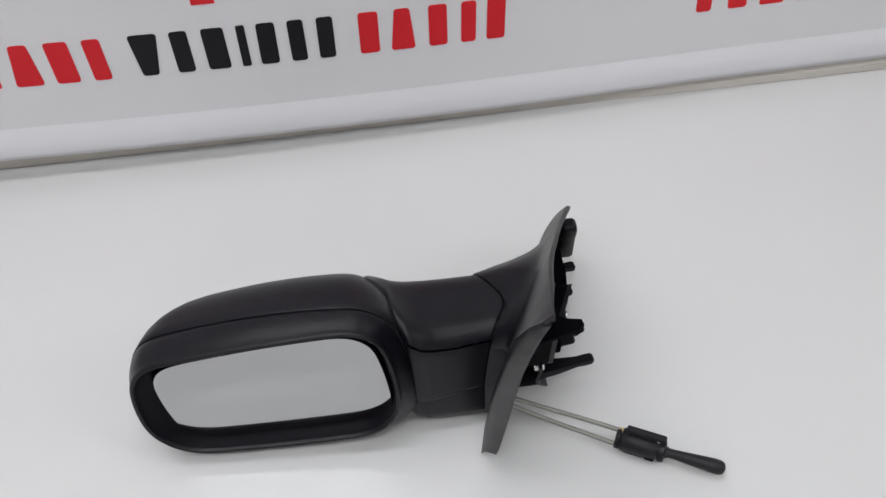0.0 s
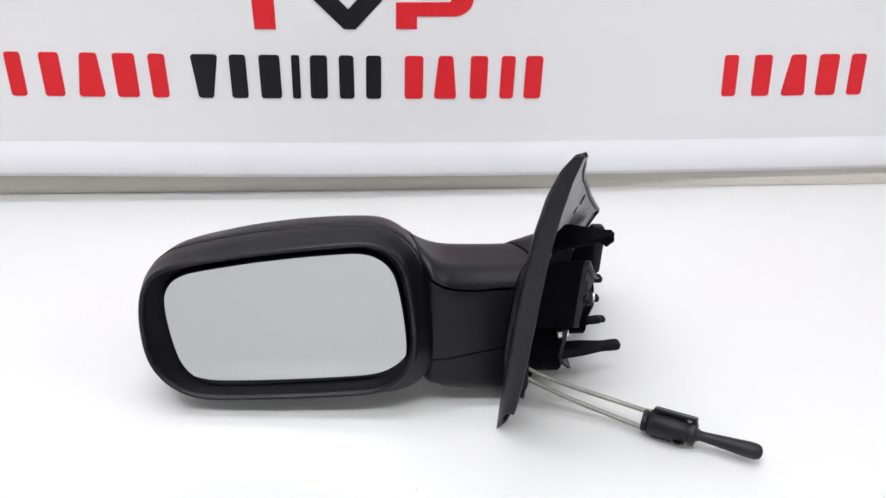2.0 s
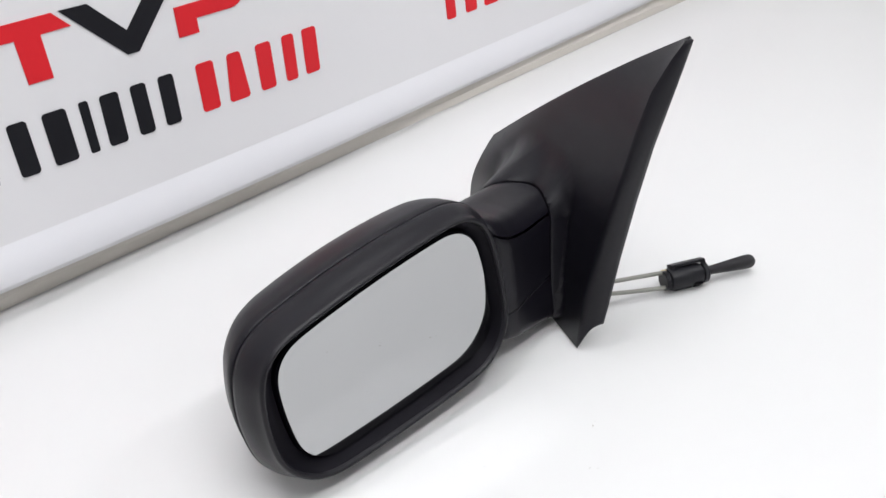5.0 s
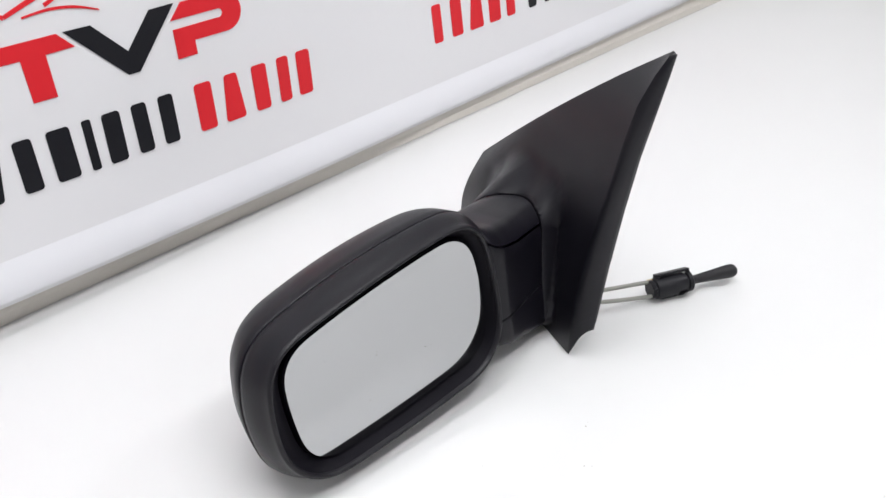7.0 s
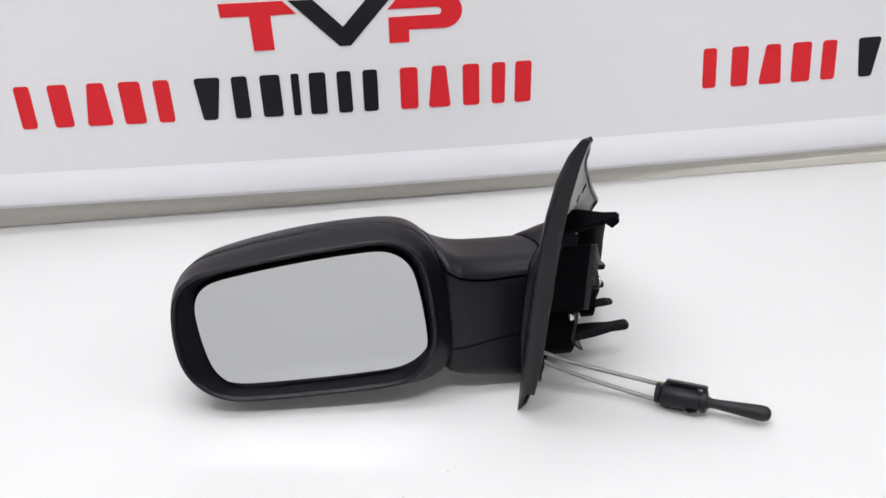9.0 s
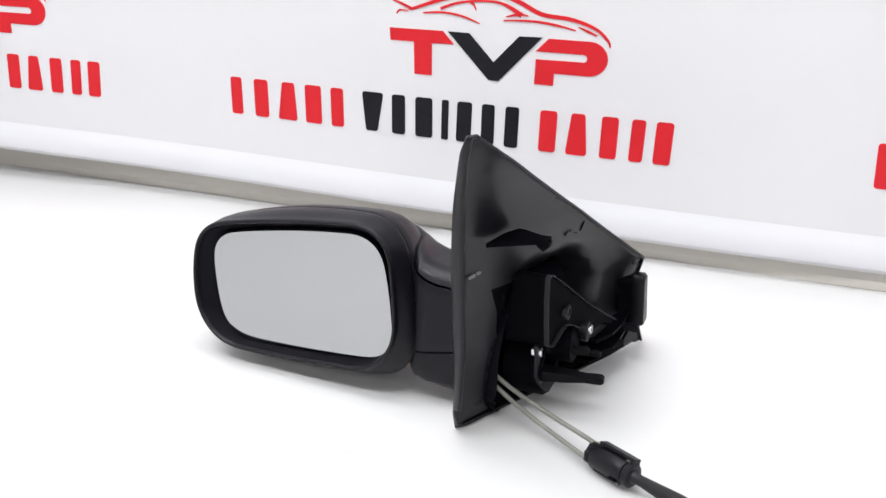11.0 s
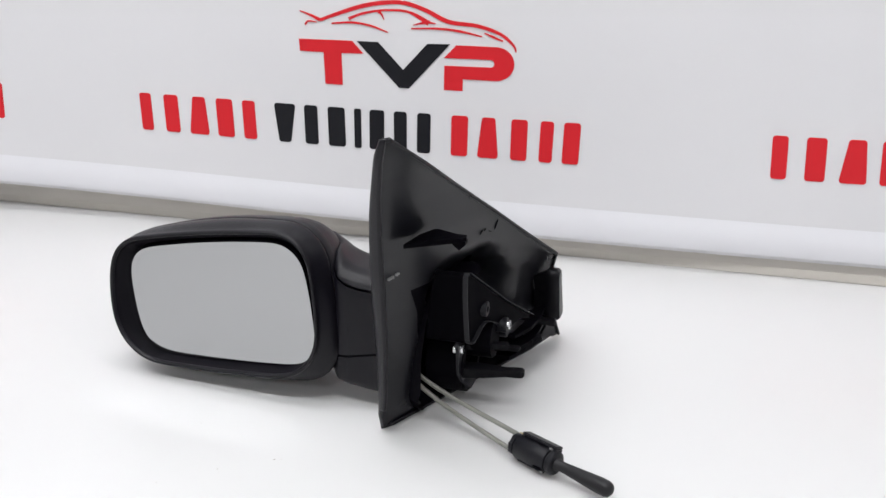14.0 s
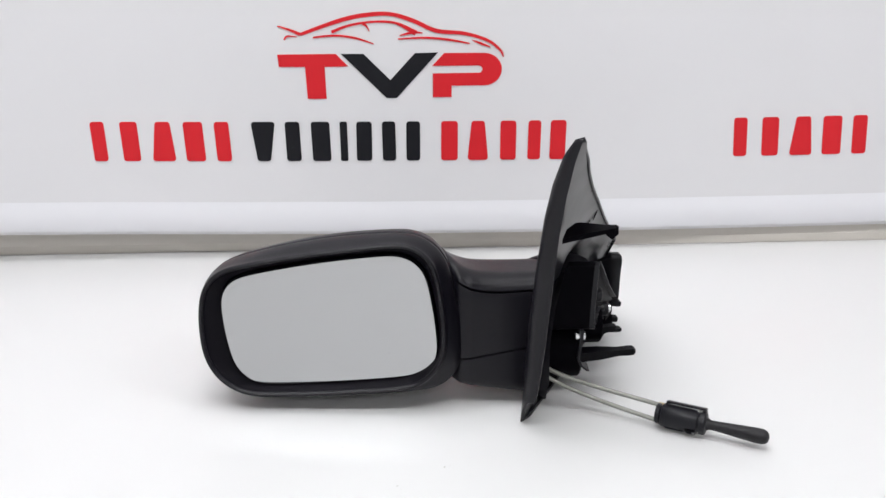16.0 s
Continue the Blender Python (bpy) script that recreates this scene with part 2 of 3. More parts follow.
def swoosh(points, widths):
    """An outline of a brush line through points, with its own width at each."""
    p = [Vector(q) for q in points]
    dense, ww = [], []
    for i in range(len(p) - 1):
        a, b, c, d = p[max(i - 1, 0)], p[i], p[i + 1], p[min(i + 2, len(p) - 1)]
        for s in range(8):
            t = s / 8
            dense.append(0.5 * ((2 * b) + (c - a) * t + (2 * a - 5 * b + 4 * c - d) * t * t + (3 * b - a - 3 * c + d) * t ** 3))
            ww.append(widths[i] + (widths[i + 1] - widths[i]) * t)
    dense.append(p[-1]), ww.append(widths[-1])
    up, down = [], []
    for i, q in enumerate(dense):
        d = (dense[min(i + 1, len(dense) - 1)] - dense[max(i - 1, 0)]).normalized()
        nrm = Vector((-d.y, d.x)) * ww[i] / 2
        up.append(tuple(q + nrm)), down.append(tuple(q - nrm))
    return up + down[::-1]


def arc(cx, cy, rx, ry, a0, a1, n=10):
    return [(cx + rx * math.cos(radians(a0 + (a1 - a0) * i / n)), cy + ry * math.sin(radians(a0 + (a1 - a0) * i / n))) for i in range(n + 1)]


# the maker's name becomes a row of plain blocks: (left, right, lean at the top, kind)
BLOCKS_RED_A = [(158, 190, -3, "bar"), (209, 249, -3, "round"), (262, 310, 0, "peak"), (320, 365, -3, "round"), (376, 410, -3, "bar")]
BLOCKS_BLACK = [(440, 487, 0, "valley"), (500, 534, -2, "bar"), (545, 588, -2, "bar"), (600, 613, -1, "bar"), (624, 660, 0, "oval"), (671, 702, -1, "bar"), (713, 745, 0, "bar")]
BLOCKS_RED_B = [(774, 813, 0, "round"), (823, 866, 0, "peak"), (880, 917, 0, "round"), (930, 960, 1, "bar"), (969, 1006, 1, "oval")]
TOP, FOOT = 214.5, 284.5


def block_outline(a, b, lean, kind):
    """A plain block: upright, or narrower at its head or foot, or with round corners."""
    wide = b - a
    head = {"peak": 0.22, "valley": 0.06}.get(kind, 0.12) * wide if wide > 20 else 0.0
    foot = {"peak": 0.08, "valley": 0.24}.get(kind, 0.12) * wide if wide > 20 else 0.0
    r = rr = 5.0 if wide > 20 else 3.0
    pts = arc(a + foot + r, FOOT - r, r, r, 90, 180, 4) + arc(a + head + r + lean, TOP + r, r, r, 180, 270, 4)
    return pts + arc(b - head - rr + lean, TOP + rr, rr, rr, 270, 360, 5) + arc(b - foot - r, FOOT - r, r, r, 0, 90, 4)


def print_column(shift):
    for blocks, mat in ((BLOCKS_RED_A, M_RED), (BLOCKS_BLACK, M_BLACKINK), (BLOCKS_RED_B, M_RED)):
        for a, b, lean, kind in blocks:
            print_mark("name_block", block_outline(a, b, lean, kind), mat, shift)
    print_mark("emblem_slab", [(495, 98), (596, 97), (617, 118), (576, 119), (578, 174), (545, 174), (542, 119), (497, 119)], M_RED, shift)
    print_mark("emblem_chevron", [(605, 97), (644, 97), (690, 142), (733, 96), (773, 95), (701, 173), (683, 173)], M_BLACKINK, shift)
    hook = [(784, 96), (850, 96)] + arc(854, 124, 31, 28, -90, 90, 14) + [(797, 152), (797, 172), (764, 172), (764, 131), (842, 130)] + arc(844, 124, 7, 6.5, 90, -90, 6) + [(763, 118)]
    print_mark("emblem_hook", hook, M_RED, shift)
    lines = [([(498, 50), (520, 57), (536, 64)], [1.5, 4, 6]),
             ([(536, 64), (600, 42), (645, 32), (690, 30), (730, 41), (770, 58), (820, 63), (860, 75), (882, 92), (887, 103)], [5, 7, 7, 6.5, 7, 7, 6, 5, 4, 2]),
             ([(590, 60), (620, 49), (660, 43), (700, 45), (735, 62)], [5, 4, 3.5, 4, 9]),
             ([(707, 66), (730, 61), (747, 62)], [1, 5, 1]),
             ([(644, 46), (650, 50), (655, 59)], [5, 3.5, 1]),
             ([(508, 73), (514, 67), (530, 68)], [3, 3, 1]),
             ([(558, 69), (595, 66), (630, 70), (662, 80)], [2.5, 3.5, 3.5, 1.5]),
             ([(704, 72), (750, 70), (790, 73), (828, 80)], [2, 3.5, 4, 2]),
             ([(832, 74), (848, 80), (864, 86)], [1, 4, 2])]
    for pts, widths in lines:
        print_mark("emblem_line", swoosh(pts, widths), M_RED, shift)


for k in (-1, 0, 1):
    print_column(k * PERIOD)


# ---- the wing mirror ----
wing_mirror = empty("wing_mirror", (0.1065, 0.06, 0.0), "black plastic car wing mirror with cable adjuster on white table", "wing mirror")

# housing: x along the glass, y back from it, z up
HOUSE = Matrix.Translation((-0.042, 0.054, 0.072)) @ Matrix.Rotation(radians(-4.86), 4, "Z")


def smooth_loop(pts, count=160, passes=9):
    """The same outline in even steps, with the curve eased from side to corner."""
    d = [0.0]
    for p, q in zip(pts, pts[1:] + pts[:1]):
        d.append(d[-1] + (q - p).length)
    xy = np.array([tuple(p) for p in pts + pts[:1]])
    s = np.linspace(0, d[-1], count, endpoint=False)
    v = np.stack([np.interp(s, d, xy[:, 0]), np.interp(s, d, xy[:, 1])], 1)
    for _ in range(passes):
        v = 0.5 * v + 0.25 * (np.roll(v, 1, 0) + np.roll(v, -1, 0))
    return [Vector((float(a), float(c))) for a, c in v]


def ring(corners, radii, depth, bow=(0, 0, 0, 0), grow=0.0):
    """depth: a number, or three: at the middle, change per metre of x, and of z."""
    d0, dx, dz = depth if isinstance(depth, tuple) else (depth, 0.0, 0.0)
    pts = smooth_loop(rounded(corners, radii, 12, 10, bow))
    out = []
    for i, p in enumerate(pts):
        if grow:
            t = (pts[(i + 1) % len(pts)] - pts[i - 1]).normalized()
            p = p + Vector((-t.y, t.x)) * grow
        out.append(HOUSE @ Vector((p.x, d0 + dx * p.x + dz * p.y, p.y)))
    return out


# corners in the order bottom left, top left, top right, bottom right
GLASS = [(-0.0762, -0.0553), (-0.0876, 0.0351), (0.0744, 0.0600), (0.0880, -0.0408)]
GLASS_R, GLASS_D = (0.0295, 0.0225, 0.0255, 0.0205), (-0.0008, 0.0190, 0.073)
CREST = [(-0.1018, -0.0612), (-0.1005, 0.0442), (0.0836, 0.0722), (0.0983, -0.0490)]
CREST_R, CREST_D = (0.045, 0.032, 0.030, 0.040), (-0.00715, 0.0135, 0.125)
SEAM = [(-0.1036, -0.0672), (-0.1056, 0.0418), (0.0910, 0.0757), (0.1080, -0.0532)]
SEAM_R, SEAM_D = (0.042, 0.039, 0.036, 0.030), (0.0105, -0.045, 0.17)
BOWS = (0.0020, 0.0042, 0.0022, 0.0022)
half_bow = tuple(b * 0.5 for b in BOWS)


def mix_corners(a, b, f):
    return [tuple(Vector(p).lerp(Vector(q), f)) for p, q in zip(a, b)]


def mix_num(a, b, f):
    return tuple(p + (q - p) * f for p, q in zip(a, b))


def deeper(d, more):
    return (d[0] + more, d[1], d[2])


def between(a, b, f, more=0.0, bow=half_bow, grow=0.0):
    """A ring between two outlines, each given as corners, radii and depth."""
    return ring(mix_corners(a[0], b[0], f), mix_num(a[1], b[1], f), deeper(mix_num(a[2], b[2], f), more), bow, grow)


C3, S3 = (CREST, CREST_R, CREST_D), (SEAM, SEAM_R, SEAM_D)


def lip(offset, lift):
    """A ring along the crest: offset outward and lift forward, in metres."""
    return ring(CREST, CREST_R, deeper(CREST_D, -lift), half_bow, offset)


FORWARD = (HOUSE.to_3x3() @ Vector((0, 1, 0))).normalized()
inner, outer = ring(GLASS, GLASS_R, GLASS_D, half_bow), lip(-0.0034, 0.0004)


def trough(f, g, more=0.0):
    """A ring f of the way from glass to lip across, and g of the way forward."""
    return [p.lerp(q, f) + FORWARD * ((g - f) * (q - p).dot(FORWARD) + more) for p, q in zip(inner, outer)]


rows = [ring(GLASS, GLASS_R, deeper(GLASS_D, 0.014), half_bow, 0.0030), ring(GLASS, GLASS_R, deeper(GLASS_D, 0.0040), half_bow, 0.0022),
        trough(0.36, 0.02, 0.0030), trough(0.57, 0.12, 0.0016), trough(0.74, 0.28), trough(0.86, 0.46), trough(0.93, 0.66), trough(0.97, 0.82), trough(1.0, 0.96), lip(-0.0030, -0.0020)]
part("glass_surround", rows_mesh(rows, True), M_SURROUND, wing_mirror, "smooth dark trough round the glass", angle=30)
# rim: a rolled lip round the opening, then the flank back to the seam
bead = [lip(-0.0030, -0.0020)] + [lip(-0.0017 - 0.0018 * math.cos(a), 0.0002 + 0.0026 * math.sin(a)) for a in [math.pi * k / 14 for k in range(15)]]
rows = [bead[-1]]
for f, grow in ((0.05, 0.0001), (0.12, 0.0001), (0.24, 0.0004), (0.42, 0.0009), (0.62, 0.0011), (0.82, 0.0009), (0.95, 0.0005), (0.965, 0.0001), (0.965, -0.004)):
    rows.append(between(C3, S3, f, 0.0, mix_num(half_bow, BOWS, min(1.0, 2 * f)), grow))
bezel = part("bezel", rows_mesh(rows, True), M_GRAIN, wing_mirror, "grained black rim round the glass", angle=80)
part("rim_bead", rows_mesh(bead, True), M_BEAD, bezel, "smooth rolled edge of the rim", angle=180)


def scaled(corners, f, cx, cz):
    return [(cx + (x - cx) * f, cz + (z - cz) * f) for x, z in corners]


rows = [between(S3, S3, 0, 0.0006, BOWS, -0.004), between(S3, S3, 0, 0.0006, BOWS, 0.0001), between(S3, S3, 0, 0.0012, BOWS, 0.0005)]
for k in range(1, 15):
    th = k / 15 * math.pi / 2
    f = math.cos(th) ** (2 / 2.06) - 0.045 * math.sin(th) * math.cos(th)
    flat = math.cos(th) ** 2
    d = (SEAM_D[0] + (0.0992 - SEAM_D[0]) * math.sin(th), SEAM_D[1] * flat, SEAM_D[2] * flat)
    rows.append(ring(scaled(SEAM, f, 0.0400, -0.0270), tuple(r * f for r in SEAM_R), d, tuple(b * f for b in BOWS)))
part("housing_cover", rows_mesh(rows, True, False, True), M_GRAIN, wing_mirror, "grained black back shell", angle=60)

bm = rows_mesh([ring(GLASS, GLASS_R, deeper(GLASS_D, 0.0035), half_bow), ring(GLASS, GLASS_R, GLASS_D, half_bow)], True, True, True)
part("mirror_glass", bm, M_MIRROR, wing_mirror, "silvered mirror glass", angle=30)
bm = rows_mesh([ring(GLASS, GLASS_R, deeper(GLASS_D, 0.011), half_bow, 0.0035), ring(GLASS, GLASS_R, deeper(GLASS_D, 0.004), half_bow, 0.0013), ring(GLASS, GLASS_R, deeper(GLASS_D, 0.0015), half_bow, 0.0011), ring(GLASS, GLASS_R, deeper(GLASS_D, 0.0015), half_bow, -0.001)], True, True, False)
part("glass_carrier", bm, M_WELL, wing_mirror, "matt black carrier behind the glass")


# arm between housing and base: sections across x
ARM_X = [0.000, 0.034, 0.041, 0.048, 0.053, 0.058, 0.063, 0.068, 0.078, 0.092, 0.110, 0.136]
ARM_TOP = [0.115, 0.1330, 0.1310, 0.1270, 0.1235, 0.1195, 0.1155, 0.1125, 0.1095, 0.1075, 0.1065, 0.106]
ARM_SEAM = [0.112, 0.1300, 0.1265, 0.1190, 0.1115, 0.1060, 0.1025, 0.1000, 0.0972, 0.0955, 0.0958, 0.0958]
ARM_LOW = [0.038, 0.0385, 0.0390, 0.0398, 0.0404, 0.0410, 0.0418, 0.0425, 0.0440, 0.0460, 0.0482, 0.049]


def arm_section(x):
    top = interp(x, ARM_X, ARM_TOP)
    base = interp(x, (0.0, 0.036, 0.055, 0.11), (0.032, 0.0225, 0.0192, 0.0095))
    front = interp(x, (0.0, 0.036, 0.046, 0.053, 0.060, 0.070, 0.12), (0.092, 0.086, 0.073, 0.054, 0.0445, 0.0420, 0.0457))
    back = interp(x, (0.0, 0.036, 0.055, 0.07, 0.12), (0.118, 0.1285, 0.1305, 0.133, 0.1325))
    rear_top = interp(x, (0.0, 0.036, 0.055, 0.072, 0.12), (0.094, 0.104, 0.1025, 0.1005, 0.1025))
    return rounded([(front, base), (front + 0.0115, top), (back, rear_top), (back - 0.004, base + 0.008)], (0.007, 0.018, 0.034, 0.03), 10, 10)


def cross_at(pts, z, front):
    """Where the section crosses the height z: place in the run of points, and the point."""
    n = len(pts)
    for i in range(n):
        p, q = pts[i], pts[(i + 1) % n]
        if (p.y - z) * (q.y - z) <= 0 and p.y != q.y and ((p.x + q.x) / 2 < 0.5 * (pts[0].x + 0.135)) == front:
            return i, p.lerp(q, (z - p.y) / (q.y - p.y))
    top = max(range(n), key=lambda k: pts[k].y)
    return top, pts[top].copy()


def run_between(pts, a, b, count):
    """The stretch of a closed outline from crossing a on to crossing b, in even steps, with a lip turned in at both ends."""
    n, (i, p), (j, q) = len(pts), a, b
    run, k = [p], (i + 1) % n
    while True:
        run.append(pts[k])
        if k == j:
            break
        k = (k + 1) % n
    run.append(q)
    if i == j:
        run = [p, q]
    d = [0.0]
    for u, v in zip(run[:-1], run[1:]):
        d.append(d[-1] + (v - u).length)
    xs_, ys_ = [v.x for v in run], [v.y for v in run]
    even = [Vector((interp(d[-1] * k / count, d, xs_), interp(d[-1] * k / count, d, ys_))) for k in range(count + 1)]
    mid = Vector((0.088, 0.06))
    def lip(v, e):
        return v + (mid - v).normalized() * e
    return [lip(even[0], 0.005), lip(even[0], 0.0003)] + even[1:-1] + [lip(even[-1], 0.0003), lip(even[-1], 0.005)]


def joint_x(y, z):
    """Where the arm ends and the base begins: further in over the top of the arm."""
    front = 0.1142 + 0.004 * max(0.0, min(1.0, (z - 0.0475) / 0.05))
    return front + 0.0160 * math.exp(-((y - 0.0865) / 0.0225) ** 2) * max(0.0, min(1.0, (z - 0.055) / 0.045))


xs = [0.142 * i / 70 for i in range(71)]
GAP = 0.0009
arm_rows = {"arm_cover": [], "arm_body": [], "arm_lower_cover": []}
for x in xs:
    sec = arm_section(x)
    up, low = interp(x, ARM_X, ARM_SEAM), interp(x, ARM_X, ARM_LOW)
    arm_rows["arm_cover"].append([Vector((min(x, joint_x(p.x, p.y) + 0.0012), p.x, p.y)) for p in run_between(sec, cross_at(sec, up + GAP, True), cross_at(sec, 0.062, False), 40)])
    arm_rows["arm_body"].append([Vector((min(x, joint_x(p.x, p.y) + 0.0012), p.x, p.y)) for p in run_between(sec, cross_at(sec, low + GAP, True), cross_at(sec, up - GAP, True), 16)])
    arm_rows["arm_lower_cover"].append([Vector((min(x, joint_x(p.x, p.y) + 0.0012), p.x, p.y)) for p in run_between(sec, cross_at(sec, 0.061, False), cross_at(sec, low - GAP, True), 34)])
for name, label in (("arm_cover", "upper cover of the arm"), ("arm_body", "front of the arm"), ("arm_lower_cover", "lower cover of the arm")):
    part(name, rows_mesh(arm_rows[name], False), M_GRAIN, wing_mirror, label, angle=50)

# dark joint where the arm meets the base
rows = []
for dx, out in ((-0.0014, -0.0008), (-0.0010, 0.0004), (0.0004, 0.0006), (0.0010, -0.0006)):
    mid = Vector((0.088, 0.055))
    rows.append([Vector((joint_x(q.x, q.y) + dx, q.x, q.y)) for q in (p + (p - mid).normalized() * out for p in arm_section(0.120))])
part("arm_joint", rows_mesh(rows, True), M_WELL, wing_mirror, "narrow dark joint round the arm")


# collar: rolled rim of the base round the end of the arm, tight in front, wide above and behind
rows = []
for grow, back in ((-0.0020, 0.0002), (0.0007, 0.0), (0.0013, 0.0005), (0.0021, 0.0016), (0.0032, 0.0034), (0.0046, 0.0060), (0.0062, 0.0090), (0.0085, 0.0150)):
    loop, sec = [], smooth_loop(arm_section(0.120), 200, 4)
    for i, p in enumerate(sec):
        t = (sec[(i + 1) % len(sec)] - sec[i - 1]).normalized()
        n = Vector((-t.y, t.x))
        n = n if n.dot(p - Vector((0.088, 0.055))) > 0 else -n
        q = p + n * grow * (1.0 - 0.55 * max(0.0, n.y))
        loop.append(Vector((joint_x(p.x, p.y) + back * (1.0 + 1.1 * max(0.0, n.x, n.y)), q.x, q.y)))
    rows.append(loop)
collar_rows = rows


# base: sail-shaped plate that fits a car door
def plate_x(y, z):
    return 0.098 + 0.495 * y + 0.237 * z


# front edge of the outer face, and the inner edge of the front flange
E1_Z = (0.0, 0.05, 0.097, 0.142, 0.181, 0.207, 0.228, 0.2405)
E1_Y = (0.018, 0.0150, 0.0065, -0.0045, -0.0125, -0.0180, -0.0265, -0.0320)
E1_X = (0.1065, 0.1089, 0.1110, 0.1138, 0.1175, 0.1220, 0.1273, 0.1338)
E2_Z = (0.0, 0.026, 0.039, 0.080, 0.128, 0.169, 0.1996, 0.2243, 0.2405)
E2_Y = (0.005, 0.002, 0.0005, -0.0045, -0.0125, -0.0205, -0.0277, -0.0327, -0.0348)
E2_X = (0.112, 0.1155, 0.1176, 0.1215, 0.1245, 0.1270, 0.1299, 0.1339, 0.1385)


ARM_END = np.array([tuple(p) for p in arm_section(0.120)])


def bump_weight(y, z):
    """1 where the arm joins the plate, falling off round the arm's outline."""
    a, b = ARM_END, np.roll(ARM_END, -1, 0)
    ab, ap = b - a, np.array((y, z)) - a
    f = np.clip((ap * ab).sum(1) / np.maximum((ab * ab).sum(1), 1e-12), 0, 1)
    away = ap - ab * f[:, None]
    far = np.sqrt((away ** 2).sum(1))
    k = int(far.argmin())
    d = float(far[k])
    reach = 0.0035 + 0.025 * max(0.0, float(away[k].max()) / max(d, 1e-6))  # tight in front and below, wide behind and above
    cross = (a[:, 1] > z) != (b[:, 1] > z)
    if int((cross & (y < a[:, 0] + (z - a[:, 1]) * ab[:, 0] / np.where(ab[:, 1] == 0, 1e-9, ab[:, 1]))).sum()) % 2:
        d = 0.0
    return (1 - min(1.0, max(0.0, d - 0.0012) / reach)) ** 2.2


def rear_edge(t):
    """From the foot at the rear up to the ear, then along the sloping top to the tip."""
    if t < 0.38:
        f = t / 0.38
        return 0.210 - 0.027 * f + 0.005 * math.sin(math.pi * f), 0.002 + 0.089 * f
    f = (t - 0.38) / 0.62
    y = 0.183 + (-0.031 - 0.183) * f
    z = 0.091 + (0.2415 - 0.091) * f + 0.004 * math.sin(math.pi * f)
    return y, z


NT, NS, NF = 90, 80, 8
rows = []
for j in range(NT + 1):
    t = j / NT
    z1 = 0.001 + 0.2392 * t
    y1, x1 = interp(z1, E1_Z, E1_Y), interp(z1, E1_Z, E1_X)
    yr, zr = rear_edge(t)
    row = []
    z2 = 0.026 + (0.2402 - 0.026) * t
    e2 = Vector((interp(z2, E2_Z, E2_X), interp(z2, E2_Z, E2_Y), z2))
    e1 = Vector((x1, y1, z1))
    for s in range(NF):
        f = s / NF
        notch = ((1 - f ** 2.6) - (1 - f)) * max(0.0, 1 - t / 0.10)  # the hollow cut at the foot
        row.append(e2.lerp(e1, f) + (Vector((-0.0022, -0.0022, 0)) * (1 - 0.5 * t) + Vector((-0.0026, 0.0006, 0)) * math.sin(math.pi * t)) * math.sin(math.pi * f) + Vector((0, 0, notch * (z2 - z1))))
    bulge = 0.012 * math.sin(math.pi * min(1.0, t / 0.38))
    sag = -0.0065 * max(0.0, 1 - abs(t - 0.38) / 0.25) - bulge - 0.012 * math.sin(math.pi * min(1.0, max(0.0, (t - 0.38) / 0.62)))
    for s in range(NS + 1):
        f = s / NS
        y, z = y1 + (yr - y1) * f, z1 + (zr - z1) * f
        x = plate_x(y, z) + (x1 - plate_x(y1, z1)) * (1 - f) + sag * f - 0.12 * f ** 5 * (1 - f) * math.exp(-((t - 0.38) / 0.16) ** 2)
        w = bump_weight(y, z) * min(1.0, (1 - f) / 0.30) ** 1.4
        x -= max(0.0, x - joint_x(y, z)) * w
        row.append(Vector((x, y, z)))
    # turned-in lip along the rear and top
    for d, k in ((0.0008, 0.4), (0.0022, 0.2), (0.0038, 0.0)):
        taper = min(1.0, (1.0 - t) / 0.12)
        row.append(row[NF + NS].copy() + Vector((d, k * 0.0015, k * 0.0015)) * taper)
    rows.append(row)
foot_lip = [p + Vector((0.006, 0.001, 0.0015)) * max(0.0, min(1.0, (NF + NS - 3 - i) / 14)) * min(1.0, (i - NF + 1) / 3) if i >= NF else p.copy() for i, p in enumerate(rows[0])]
bm = rows_mesh([foot_lip] + rows, False)
across = len(rows[0]) - 1
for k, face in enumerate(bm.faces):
    if k // across < 0.47 * NT and NF + 15 <= k % across < NF + 0.72 * NS:  # the hollow behind the arm, its shade put into the colour
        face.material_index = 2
base = part("base_plate", bm, M_GRAIN, wing_mirror, "sail-shaped base plate, grained outside and hollow inside", angle=35)
if sum(p.normal.x * p.area for p in base.data.polygons) > 0:
    base.data.flip_normals()
for m in (M_SMOOTH, M_GRAIN, M_WELL):  # polished inside above, blacker matt for the shade in the hollow behind the arm
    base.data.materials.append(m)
sol = base.modifiers.new("thickness", "SOLIDIFY")
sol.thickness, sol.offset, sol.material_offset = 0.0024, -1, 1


part("collar", rows_mesh(collar_rows, True), M_GRAIN, base, "rolled collar round the arm's end", angle=60)


# bracket inside the base, with its rim, boss and screws
def bracket_x(y, z):
    return 0.168 + 0.426 * (y - 0.045) + 0.071 * (z - 0.1225)


def bracket_place(y, z, h):
    return Vector((bracket_x(y, z) + h, y, z))


